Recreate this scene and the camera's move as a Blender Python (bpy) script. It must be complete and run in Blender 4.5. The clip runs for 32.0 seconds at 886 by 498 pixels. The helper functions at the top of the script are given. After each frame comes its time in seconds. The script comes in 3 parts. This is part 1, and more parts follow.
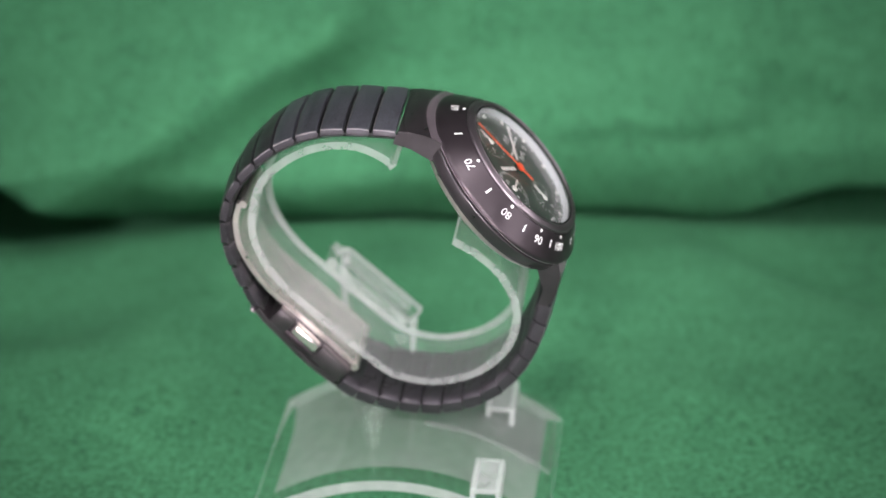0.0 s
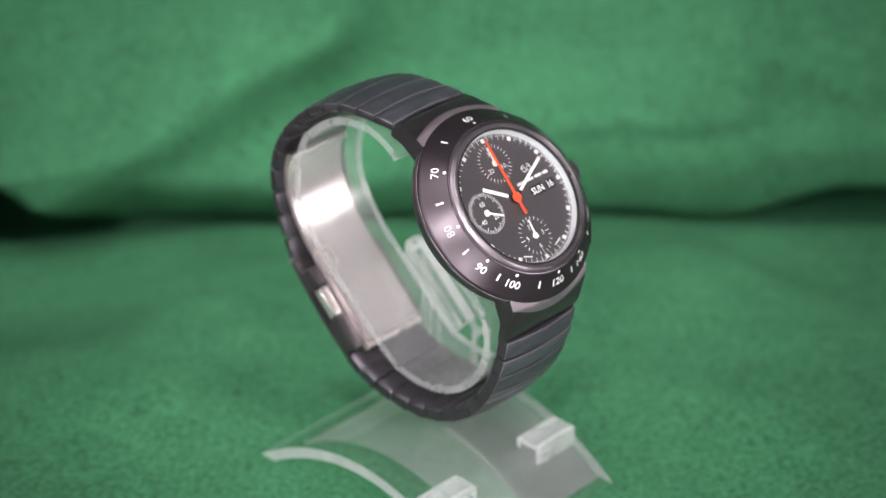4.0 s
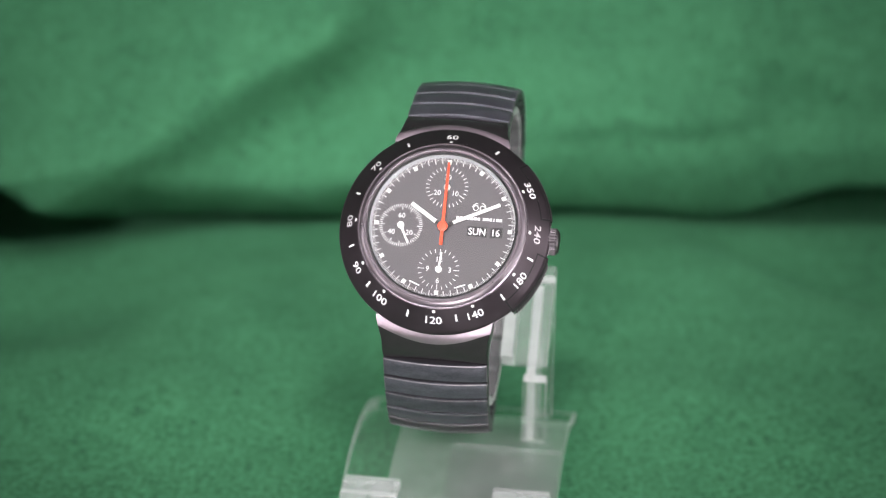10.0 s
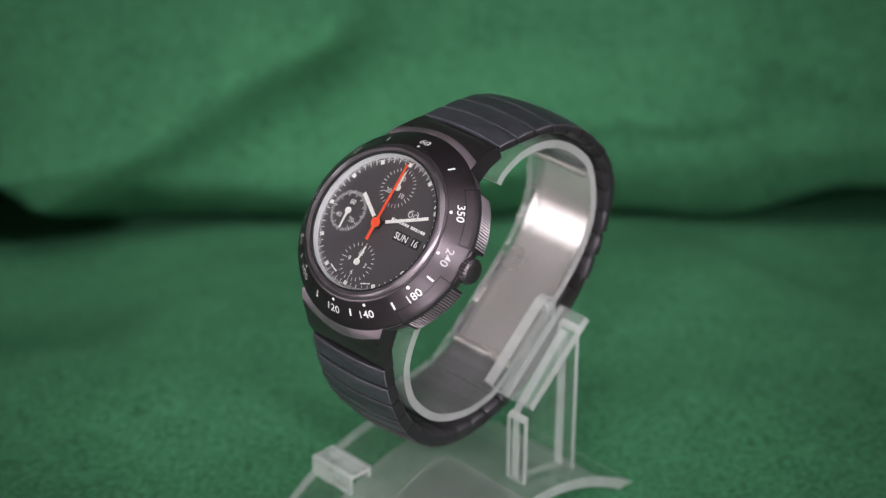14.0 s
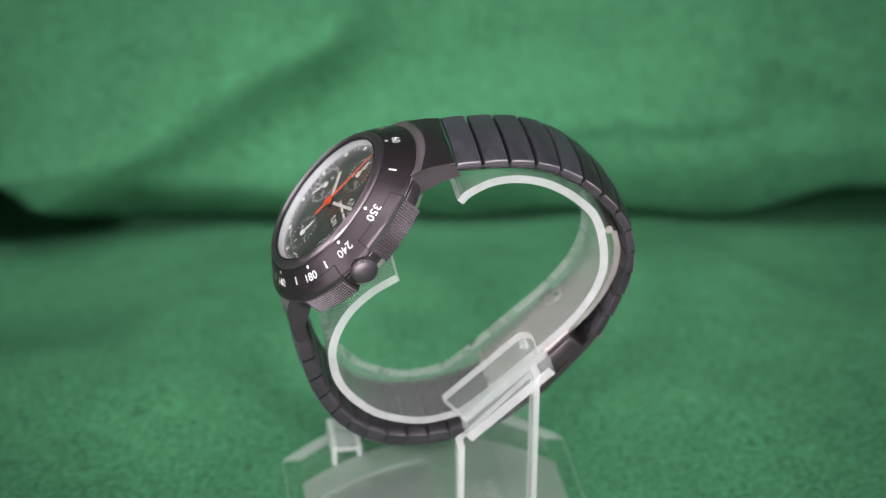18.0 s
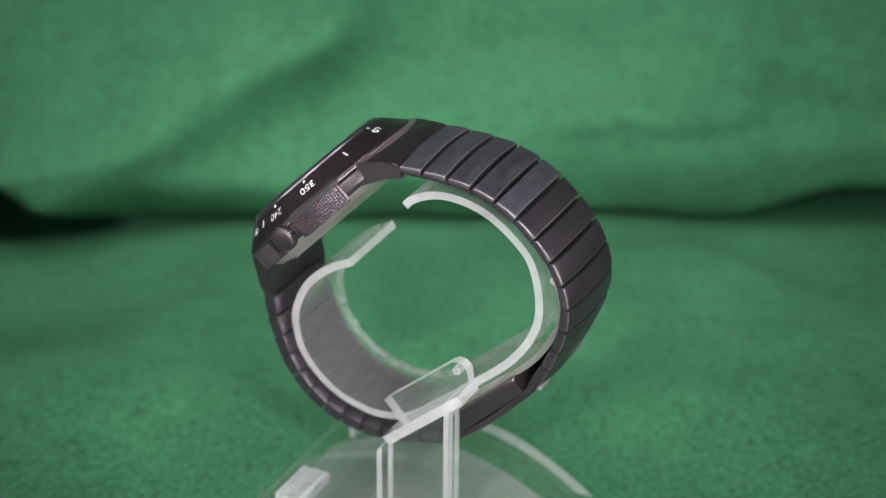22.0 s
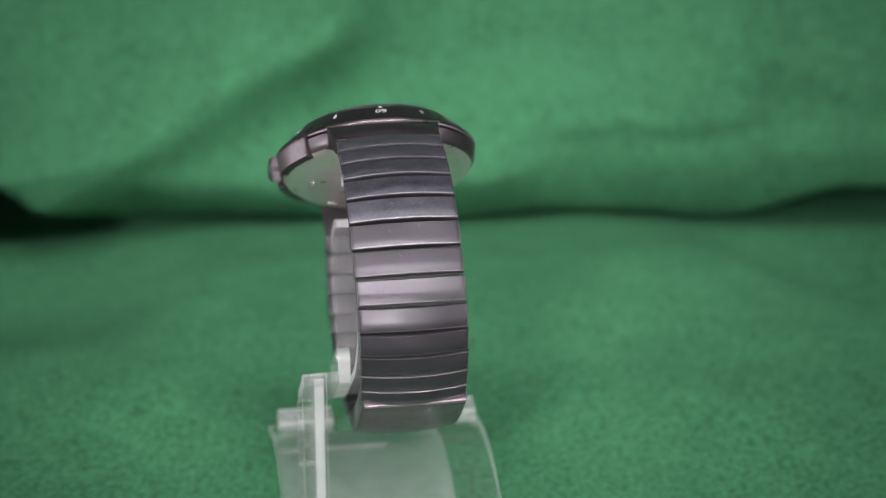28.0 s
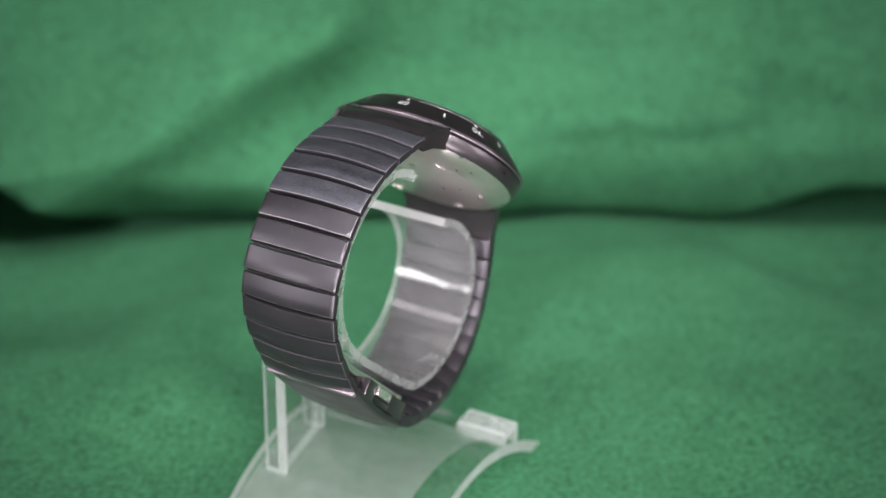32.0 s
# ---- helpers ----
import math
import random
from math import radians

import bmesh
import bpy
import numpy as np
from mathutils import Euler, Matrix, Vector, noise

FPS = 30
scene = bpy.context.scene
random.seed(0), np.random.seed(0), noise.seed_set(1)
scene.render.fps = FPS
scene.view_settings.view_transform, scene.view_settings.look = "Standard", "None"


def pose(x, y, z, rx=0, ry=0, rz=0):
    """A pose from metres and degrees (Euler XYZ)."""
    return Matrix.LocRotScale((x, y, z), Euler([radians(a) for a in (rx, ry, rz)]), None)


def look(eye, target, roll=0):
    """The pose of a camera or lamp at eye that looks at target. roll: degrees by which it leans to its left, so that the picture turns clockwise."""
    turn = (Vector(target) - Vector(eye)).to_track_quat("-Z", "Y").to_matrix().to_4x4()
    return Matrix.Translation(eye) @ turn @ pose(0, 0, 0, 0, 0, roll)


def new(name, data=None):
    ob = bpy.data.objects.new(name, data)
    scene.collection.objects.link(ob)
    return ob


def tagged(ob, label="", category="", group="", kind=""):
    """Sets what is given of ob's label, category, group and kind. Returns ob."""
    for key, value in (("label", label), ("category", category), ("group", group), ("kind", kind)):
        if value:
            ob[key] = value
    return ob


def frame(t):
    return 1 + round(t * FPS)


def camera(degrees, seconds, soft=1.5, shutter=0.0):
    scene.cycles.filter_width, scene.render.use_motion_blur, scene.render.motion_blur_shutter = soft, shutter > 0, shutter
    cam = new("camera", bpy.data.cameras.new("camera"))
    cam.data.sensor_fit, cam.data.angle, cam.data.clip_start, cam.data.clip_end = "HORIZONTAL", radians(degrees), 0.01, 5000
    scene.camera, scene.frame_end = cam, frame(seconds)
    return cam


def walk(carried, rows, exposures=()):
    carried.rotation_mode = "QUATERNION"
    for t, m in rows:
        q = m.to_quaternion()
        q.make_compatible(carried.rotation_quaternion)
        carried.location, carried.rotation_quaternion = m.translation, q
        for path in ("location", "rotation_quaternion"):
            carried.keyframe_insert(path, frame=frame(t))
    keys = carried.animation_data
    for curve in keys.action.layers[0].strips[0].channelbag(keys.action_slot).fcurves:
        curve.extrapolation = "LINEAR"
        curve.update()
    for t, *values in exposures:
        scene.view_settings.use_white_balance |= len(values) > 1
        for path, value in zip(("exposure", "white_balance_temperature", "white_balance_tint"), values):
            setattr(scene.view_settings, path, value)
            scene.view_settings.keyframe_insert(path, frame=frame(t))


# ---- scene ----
# One still camera; the watch and its stand turn on the spot.
cam = camera(21.91, 32.0, soft=1.25)
cam.data.dof.use_dof = True
cam.data.dof.focus_distance = 0.466
cam.data.dof.aperture_fstop = 10.5
CAMERA_POSE = pose(0, -0.433, 0.3045, 60.82, 0, -0.69) @ pose(0, 0, 0, 0, 0, 0.42)
EXPOSURES = [(0, 0.62), (1, 0.59), (2, 0.54), (3, 0.52), (4.5, 0.53), (5.5, 0.29), (6, -0.16), (7, -0.19), (8, -0.05), (9, 0.42), (10, 0.44), (10.6, 0.56), (11, 0.58), (12, 0.26), (13, 0.06), (14, -0.19), (15.5, 0.24), (17, 0.52), (18, 0.53), (20, 0.35), (21, 0.38), (22, 0.37), (23, 0.4), (24, 0.49), (25, 0.51), (26.5, 0.44), (28, 0.39), (29, 0.68), (30, 0.73), (31, 0.88), (32, 0.57)]
walk(cam, [(0, CAMERA_POSE), (32, CAMERA_POSE)], EXPOSURES)

TURN_RATE = -9.1105          # degrees a second, about an upright axis
SQUARE_ON = 9.051            # the second at which the dial faces the camera
AXIS = (0.000334, -0.000756)

# ---- light ----
world = bpy.data.worlds.new("studio_dim")
world.use_nodes = True
world.node_tree.nodes["Background"].inputs[0].default_value = (0.9, 0.95, 1.0, 1)
world.node_tree.nodes["Background"].inputs[1].default_value = 0.02
scene.world = world

MM = 0.001


def area_lamp(name, place, target, wide, deep, power, spread=180.0, colour=(1.0, 0.95, 0.98)):
    data = bpy.data.lights.new(name, "AREA")
    data.shape, data.size, data.size_y, data.energy, data.color = "RECTANGLE", wide, deep, power, colour
    data.spread = radians(spread)
    ob = new(name, data)
    ob.matrix_world = look(place, target)
    return ob


# ---- materials ----
def material(name):
    m = bpy.data.materials.new(name)
    m.use_nodes = True
    n = m.node_tree.nodes
    n.clear()
    out = n.new("ShaderNodeOutputMaterial")
    return m, n, m.node_tree.links, out


def principled(name, colour, rough, metal=0.0, grain=0.0, scale=2000.0, bump=0.0, vary=0.15, spec=0.5, coarse=300.0, coat=0.0, stretch=(1, 1, 1), coat_rough=0.03):
    """A surface with two scales of variation in tone and gloss, and fine relief."""
    m, n, l, out = material(name)
    p = n.new("ShaderNodeBsdfPrincipled")
    l.new(p.outputs[0], out.inputs[0])
    co = n.new("ShaderNodeTexCoord")
    mp = n.new("ShaderNodeMapping")
    mp.inputs["Scale"].default_value = stretch
    info = n.new("ShaderNodeObjectInfo")
    shift = n.new("ShaderNodeVectorMath")
    l.new(co.outputs["Object"], shift.inputs[0])
    l.new(info.outputs["Random"], shift.inputs[1])
    l.new(shift.outputs[0], mp.inputs[0])
    big, fine = n.new("ShaderNodeTexNoise"), n.new("ShaderNodeTexNoise")
    big.inputs["Scale"].default_value, fine.inputs["Scale"].default_value = coarse, scale
    big.inputs["Detail"].default_value, fine.inputs["Detail"].default_value = 5, 3
    l.new(mp.outputs[0], big.inputs["Vector"])
    l.new(mp.outputs[0], fine.inputs["Vector"])
    add = n.new("ShaderNodeMath")
    add.operation = "MULTIPLY_ADD"
    l.new(fine.outputs["Fac"], add.inputs[0])
    add.inputs[1].default_value = grain
    l.new(big.outputs["Fac"], add.inputs[2])
    add2 = n.new("ShaderNodeMath")
    add2.operation = "MULTIPLY_ADD"
    l.new(info.outputs["Random"], add2.inputs[0])
    add2.inputs[1].default_value = 0.35
    l.new(add.outputs[0], add2.inputs[2])
    tone = n.new("ShaderNodeMapRange")
    tone.inputs["From Min"].default_value, tone.inputs["From Max"].default_value = 0.3, 1.0 + grain
    tone.inputs["To Min"].default_value, tone.inputs["To Max"].default_value = 1 - vary, 1 + vary
    l.new(add2.outputs[0], tone.inputs[0])
    mul = n.new("ShaderNodeVectorMath")
    mul.operation = "SCALE"
    mul.inputs[0].default_value = colour
    l.new(tone.outputs[0], mul.inputs["Scale"])
    l.new(mul.outputs[0], p.inputs["Base Color"])
    gl = n.new("ShaderNodeMapRange")
    gl.inputs["From Min"].default_value, gl.inputs["From Max"].default_value = 0.3, 0.75
    gl.inputs["To Min"].default_value, gl.inputs["To Max"].default_value = max(0.02, rough * 0.8), min(1, rough * 1.2)
    l.new(big.outputs["Fac"], gl.inputs[0])
    l.new(gl.outputs[0], p.inputs["Roughness"])
    p.inputs["Metallic"].default_value = metal
    p.inputs["Specular IOR Level"].default_value = spec
    p.inputs["Coat Weight"].default_value, p.inputs["Coat Roughness"].default_value = coat, coat_rough
    p.inputs["Coat IOR"].default_value = 1.88
    if bump:
        b = n.new("ShaderNodeBump")
        b.inputs["Strength"].default_value, b.inputs["Distance"].default_value = bump, 0.0002
        l.new(fine.outputs["Fac"], b.inputs["Height"])
        l.new(b.outputs[0], p.inputs["Normal"])
    return m


def clear(name, tint, rough, ior=1.49, frost=0.0):
    """Clear plastic or glass that lets light straight through; frost mixes in a milky white."""
    m, n, l, out = material(name)
    see, gloss, mix, fr = n.new("ShaderNodeBsdfTransparent"), n.new("ShaderNodeBsdfGlossy"), n.new("ShaderNodeMixShader"), n.new("ShaderNodeLayerWeight")
    see.inputs[0].default_value = (*tint, 1)
    gloss.inputs["Roughness"].default_value = rough
    gloss.inputs[0].default_value = (1, 1, 1, 1)
    fr.inputs["Blend"].default_value = 0.5
    power, base = n.new("ShaderNodeMath"), n.new("ShaderNodeMath")
    power.operation, base.operation = "POWER", "MULTIPLY_ADD"
    l.new(fr.outputs["Facing"], power.inputs[0])
    power.inputs[1].default_value = 5
    f0 = ((ior - 1) / (ior + 1)) ** 2
    l.new(power.outputs[0], base.inputs[0])
    base.inputs[1].default_value, base.inputs[2].default_value = 0.9 - f0, f0
    l.new(base.outputs[0], mix.inputs[0])
    l.new(see.outputs[0], mix.inputs[1])
    l.new(gloss.outputs[0], mix.inputs[2])
    last = mix
    if frost:
        milk, thru, both, mix2 = n.new("ShaderNodeBsdfDiffuse"), n.new("ShaderNodeBsdfTranslucent"), n.new("ShaderNodeMixShader"), n.new("ShaderNodeMixShader")
        milk.inputs[0].default_value = thru.inputs[0].default_value = (0.93, 0.93, 0.93, 1)
        both.inputs[0].default_value = 0.5
        l.new(milk.outputs[0], both.inputs[1])
        l.new(thru.outputs[0], both.inputs[2])
        tex, ramp, co = n.new("ShaderNodeTexNoise"), n.new("ShaderNodeMapRange"), n.new("ShaderNodeTexCoord")
        tex.inputs["Scale"].default_value = 260
        tex.inputs["Detail"].default_value = 6
        l.new(co.outputs["Object"], tex.inputs["Vector"])
        l.new(tex.outputs["Fac"], ramp.inputs[0])
        ramp.inputs["From Min"].default_value, ramp.inputs["From Max"].default_value = 0.3, 0.7
        ramp.inputs["To Min"].default_value, ramp.inputs["To Max"].default_value = frost * 0.9, min(1, frost * 1.1)
        l.new(ramp.outputs[0], mix2.inputs[0])
        l.new(mix.outputs[0], mix2.inputs[1])
        l.new(both.outputs[0], mix2.inputs[2])
        last = mix2
    l.new(last.outputs[0], out.inputs[0])
    return m


def felt(name):
    m, n, l, out = material(name)
    p = n.new("ShaderNodeBsdfPrincipled")
    l.new(p.outputs[0], out.inputs[0])
    co = n.new("ShaderNodeTexCoord")
    fine, mid, big = (n.new("ShaderNodeTexNoise") for _ in range(3))
    for tex, s, d in ((fine, 1700, 3), (mid, 620, 4), (big, 70, 5)):
        tex.inputs["Scale"].default_value, tex.inputs["Detail"].default_value = s, d
        l.new(co.outputs["Object"], tex.inputs["Vector"])
    s1, s2 = n.new("ShaderNodeMath"), n.new("ShaderNodeMath")
    s1.operation = s2.operation = "MULTIPLY_ADD"
    l.new(fine.outputs["Fac"], s1.inputs[0])
    s1.inputs[1].default_value = 0.5
    l.new(mid.outputs["Fac"], s1.inputs[2])
    l.new(big.outputs["Fac"], s2.inputs[0])
    s2.inputs[1].default_value = 0.3
    l.new(s1.outputs[0], s2.inputs[2])
    ramp = n.new("ShaderNodeValToRGB")
    ramp.color_ramp.elements[0].position, ramp.color_ramp.elements[1].position = 0.34, 0.74
    ramp.color_ramp.elements[0].color = (0.0165, 0.074, 0.0355, 1)
    ramp.color_ramp.elements[1].color = (0.077, 0.265, 0.128, 1)
    div = n.new("ShaderNodeMath")
    div.operation = "DIVIDE"
    div.inputs[1].default_value = 1.65
    l.new(s2.outputs[0], div.inputs[0])
    l.new(div.outputs[0], ramp.inputs[0])
    l.new(ramp.outputs[0], p.inputs["Base Color"])
    p.inputs["Roughness"].default_value = 0.95
    p.inputs["Specular IOR Level"].default_value = 0.06
    p.inputs["Sheen Weight"].default_value = 0.03
    p.inputs["Sheen Roughness"].default_value = 0.5
    p.inputs["Sheen Tint"].default_value = (0.4, 1.0, 0.6, 1)
    b = n.new("ShaderNodeBump")
    b.inputs["Strength"].default_value, b.inputs["Distance"].default_value = 0.8, 0.0007
    l.new(s1.outputs[0], b.inputs["Height"])
    l.new(b.outputs[0], p.inputs["Normal"])
    return m


def glow(name, colour, strength):
    m, n, l, out = material(name)
    e = n.new("ShaderNodeEmission")
    e.inputs[0].default_value, e.inputs[1].default_value = (*colour, 1), strength
    l.new(e.outputs[0], out.inputs[0])
    return m


BLACK = principled("black_coated_steel", (0.095, 0.083, 0.09), 0.34, metal=0.85, grain=0.4, scale=9000, bump=0.03, vary=0.2)
BEZEL = principled("black_satin_bezel", (0.068, 0.056, 0.063), 0.37, metal=0.85, grain=0.2, scale=9000, bump=0.01, vary=0.06)
# Lighter than the bezel, so that the chequering shows.
GRIP = principled("lighter_grip", (0.17, 0.15, 0.162), 0.34, metal=0.85, vary=0.15)
HOOD = principled("grey_brushed_hood", (0.44, 0.365, 0.41), 0.52, metal=1.0, grain=0.5, scale=7000, bump=0.05, vary=0.12)
LINK = principled("worn_black_link", (0.062, 0.057, 0.065), 0.4, metal=0.75, grain=0.4, scale=6000, bump=0.04, vary=0.16, coarse=190)
SLATE = principled("rubbed_slate_link", (0.078, 0.079, 0.094), 0.42, metal=0.6, grain=0.8, scale=2600, bump=0.05, vary=0.9, coarse=420, stretch=(0.6, 1.4, 1))
# Pale metal for wear, and for the glint that link bevels catch.
WORN_GLINT = principled("worn_glint_edge", (0.2, 0.185, 0.195), 0.45, metal=0.8, vary=0.35)
GAP = principled("dark_gap", (0.006, 0.006, 0.006), 0.7)
STEEL = principled("brushed_steel", (0.72, 0.66, 0.63), 0.33, metal=0.92, grain=0.4, scale=3000, bump=0.04, vary=0.12)
BLADE = principled("bright_blade_steel", (0.82, 0.745, 0.72), 0.25, metal=0.88, grain=0.1, vary=0.05, coarse=40)
RING = principled("polished_ring", (0.19, 0.165, 0.18), 0.34, metal=0.9, vary=0.1)
# Gloss coat added to the dial makes the haze of the glass above.
DIAL = principled("coated_black_dial", (0.06, 0.054, 0.058), 0.45, metal=0.4, vary=0.02, spec=0.95, coat=1.0, coat_rough=0.14)
FLANGE = principled("pale_flange", (0.5, 0.515, 0.53), 0.5, metal=0.0, vary=0.06)
PRINT = principled("grey_white_print", (0.56, 0.56, 0.56), 0.6, vary=0.06)
WHITE = principled("white_print", (0.68, 0.68, 0.67), 0.55, vary=0.06)
LUME = principled("cream_lume", (0.66, 0.67, 0.63), 0.5, vary=0.06)
REDP = principled("red_orange_paint", (0.72, 0.075, 0.022), 0.35, vary=0.06)
# Greyer print: rubbed, with the bezel's washing-out sheen put into its colour.
SHEEN_FADED = principled("sheen_faded_print", (0.42, 0.40, 0.41), 0.6, vary=0.2)
CRYSTAL = clear("coated_sapphire_glass", (0.98, 0.98, 0.98), 0.0, ior=1.42)
ACRYLIC = clear("clear_acrylic", (0.975, 0.988, 0.98), 0.05, ior=1.49, frost=0.025)
# Cuff milkiness: smudges, and the whitish lamp sheen painted in with them.
SHEEN_SMUDGED = clear("sheen_smudged_acrylic", (0.965, 0.97, 0.97), 0.10, ior=1.49, frost=0.09)
EDGED = clear("polished_acrylic_rib", (0.93, 0.95, 0.94), 0.1, ior=1.49, frost=0.26)
# Sawn edges, whitened further for the light that acrylic carries to them.
SAWN_LIT = clear("sawn_lit_acrylic_edge", (0.92, 0.94, 0.935), 0.2, ior=1.49, frost=0.46)
MILKY_LAYER = clear("milky_layer", (0.93, 0.945, 0.94), 0.4, ior=1.3, frost=0.27)
HAZY = clear("hazy_acrylic", (0.95, 0.965, 0.96), 0.12, ior=1.49, frost=0.15)
FELT = felt("green_felt")
WALLP = principled("dark_wall_paint", (0.035, 0.035, 0.037), 0.9, coarse=6, scale=120, vary=0.1)


# ---- mesh helpers (millimetres in, metres out) ----
def part(name, bm, mat, parent=None, label="", smooth=0.6, m=None):
    """Links a bmesh as one mesh object under a thing or under a part. mat: one material or several."""
    if m is not None:
        bm.transform(m)
    bm.transform(Matrix.Scale(MM, 4))
    bmesh.ops.recalc_face_normals(bm, faces=bm.faces)
    data = bpy.data.meshes.new(name)
    bm.to_mesh(data)
    bm.free()
    if smooth:
        data.polygons.foreach_set("use_smooth", [True] * len(data.polygons))
        data.set_sharp_from_angle(angle=smooth)
    for one in mat if isinstance(mat, (list, tuple)) else (mat,):
        data.materials.append(one)
    ob = new(name, data)
    if parent is not None:
        ob.parent = parent
    if label:
        tagged(ob, label=label)
    return ob


def lathe(profile, seg=96, a0=0.0, a1=360.0, closed=True):
    """Turns (r, n) points about the n axis, from a0 to a1 degrees clockwise from 12 o'clock. closed: the profile is a loop."""
    bm = bmesh.new()
    full = abs(a1 - a0) >= 359.9
    count = seg if full else seg + 1
    rings = []
    for i in range(count):
        a = radians(a0 + (a1 - a0) * i / seg)
        rings.append([bm.verts.new((r * math.sin(a), r * math.cos(a), z)) for r, z in profile])
    k = len(profile)
    for i in range(seg):
        p, q = rings[i], rings[(i + 1) % count]
        for j in range(k if closed else k - 1):
            bm.faces.new((p[j], q[j], q[(j + 1) % k], p[(j + 1) % k]))
    if not full:
        bm.faces.new(rings[0])
        bm.faces.new(rings[-1][::-1])
    bmesh.ops.remove_doubles(bm, verts=bm.verts, dist=1e-5)
    return bm


def box(x0, x1, y0, y1, z0, z1, bevel=0.0, seg=2):
    bm = bmesh.new()
    bmesh.ops.create_cube(bm, size=1.0)
    bm.transform(Matrix.Translation(((x0 + x1) / 2, (y0 + y1) / 2, (z0 + z1) / 2)) @ Matrix.Diagonal((x1 - x0, y1 - y0, z1 - z0, 1)))
    if bevel:
        bmesh.ops.bevel(bm, geom=list(bm.edges), offset=bevel, segments=seg, affect="EDGES", profile=0.5)
    return bm


def prism(outline, x0, x1, bevel=0.0):
    """A slab: the outline in (y, z), from x0 to x1."""
    bm = bmesh.new()
    a = [bm.verts.new((x0, y, z)) for y, z in outline]
    b = [bm.verts.new((x1, y, z)) for y, z in outline]
    bm.faces.new(a)
    bm.faces.new(b[::-1])
    for i in range(len(a)):
        j = (i + 1) % len(a)
        bm.faces.new((a[i], b[i], b[j], a[j]))
    if bevel:
        bmesh.ops.bevel(bm, geom=list(bm.edges), offset=bevel, segments=2, affect="EDGES", profile=0.5)
    return bm


def smooth_path(points, step=0.4):
    """A Catmull-Rom curve through (y, z) points, in even steps."""
    pts = [Vector(p) for p in points]
    pts = [2 * pts[0] - pts[1], *pts, 2 * pts[-1] - pts[-2]]
    dense = []
    for i in range(1, len(pts) - 2):
        a, b, c, d = pts[i - 1:i + 3]
        for k in range(24):
            t = k / 24
            dense.append(0.5 * (2 * b + (c - a) * t + (2 * a - 5 * b + 4 * c - d) * t * t + (3 * b - a - 3 * c + d) * t ** 3))
    dense.append(pts[-2])
    run = [0.0]
    for p, q in zip(dense, dense[1:]):
        run.append(run[-1] + (q - p).length)
    n = max(2, round(run[-1] / step))
    ys, zs = np.interp(np.linspace(0, run[-1], n + 1), run, [p[0] for p in dense]), np.interp(np.linspace(0, run[-1], n + 1), run, [p[1] for p in dense])
    return [Vector(p) for p in zip(ys, zs)], run[-1]


def join(*bms):
    out = bmesh.new()
    for b in bms:
        data = bpy.data.meshes.new("piece")
        b.to_mesh(data)
        b.free()
        out.from_mesh(data)
        bpy.data.meshes.remove(data)
    return out


def text_bm(body, size, bold=0.02, deep=0.0):
    """Letters as a flat mesh, centred, in millimetres."""
    cu = bpy.data.curves.new("letters", "FONT")
    cu.body, cu.size, cu.align_x, cu.align_y, cu.offset, cu.resolution_u = body, size, "CENTER", "CENTER", bold * size, 3
    ob = bpy.data.objects.new("letters", cu)
    data = bpy.data.meshes.new_from_object(ob)
    bm = bmesh.new()
    bm.from_mesh(data)
    bpy.data.objects.remove(ob)
    bpy.data.curves.remove(cu)
    bpy.data.meshes.remove(data)
    xs, ys = [v.co.x for v in bm.verts], [v.co.y for v in bm.verts]
    bm.transform(Matrix.Translation((-(min(xs) + max(xs)) / 2, -(min(ys) + max(ys)) / 2, deep)))
    return bm


def clock(angle, r=0.0, n=0.0, spin=None):
    """The pose at that angle (clockwise from 12) and radius on the dial; +y points outwards unless spin says otherwise."""
    a = radians(angle)
    return Matrix.Translation((r * math.sin(a), r * math.cos(a), n)) @ Matrix.Rotation(-a if spin is None else radians(spin), 4, "Z")


# ---- the room ----
def room():
    floor = part("floor", box(-1500, 1500, -1500, 1500, -460, -420), WALLP, smooth=0)
    tagged(floor, "dark painted floor of the small studio", "floor", kind="structure")
    ceiling = part("ceiling", box(-1500, 1500, -1500, 1500, 1700, 1760), WALLP, smooth=0)
    tagged(ceiling, "dark painted studio ceiling", "ceiling", kind="structure")
    for name, b in (("wall_north", (-1500, 1500, 1500, 1560, -460, 1760)), ("wall_south", (-1500, 1500, -1560, -1500, -460, 1760)),
                    ("wall_east", (1500, 1560, -1560, 1560, -460, 1760)), ("wall_west", (-1560, -1500, -1560, 1560, -460, 1760))):
        tagged(part(name, box(*b), WALLP, smooth=0), "dark painted studio wall", "wall", kind="structure")


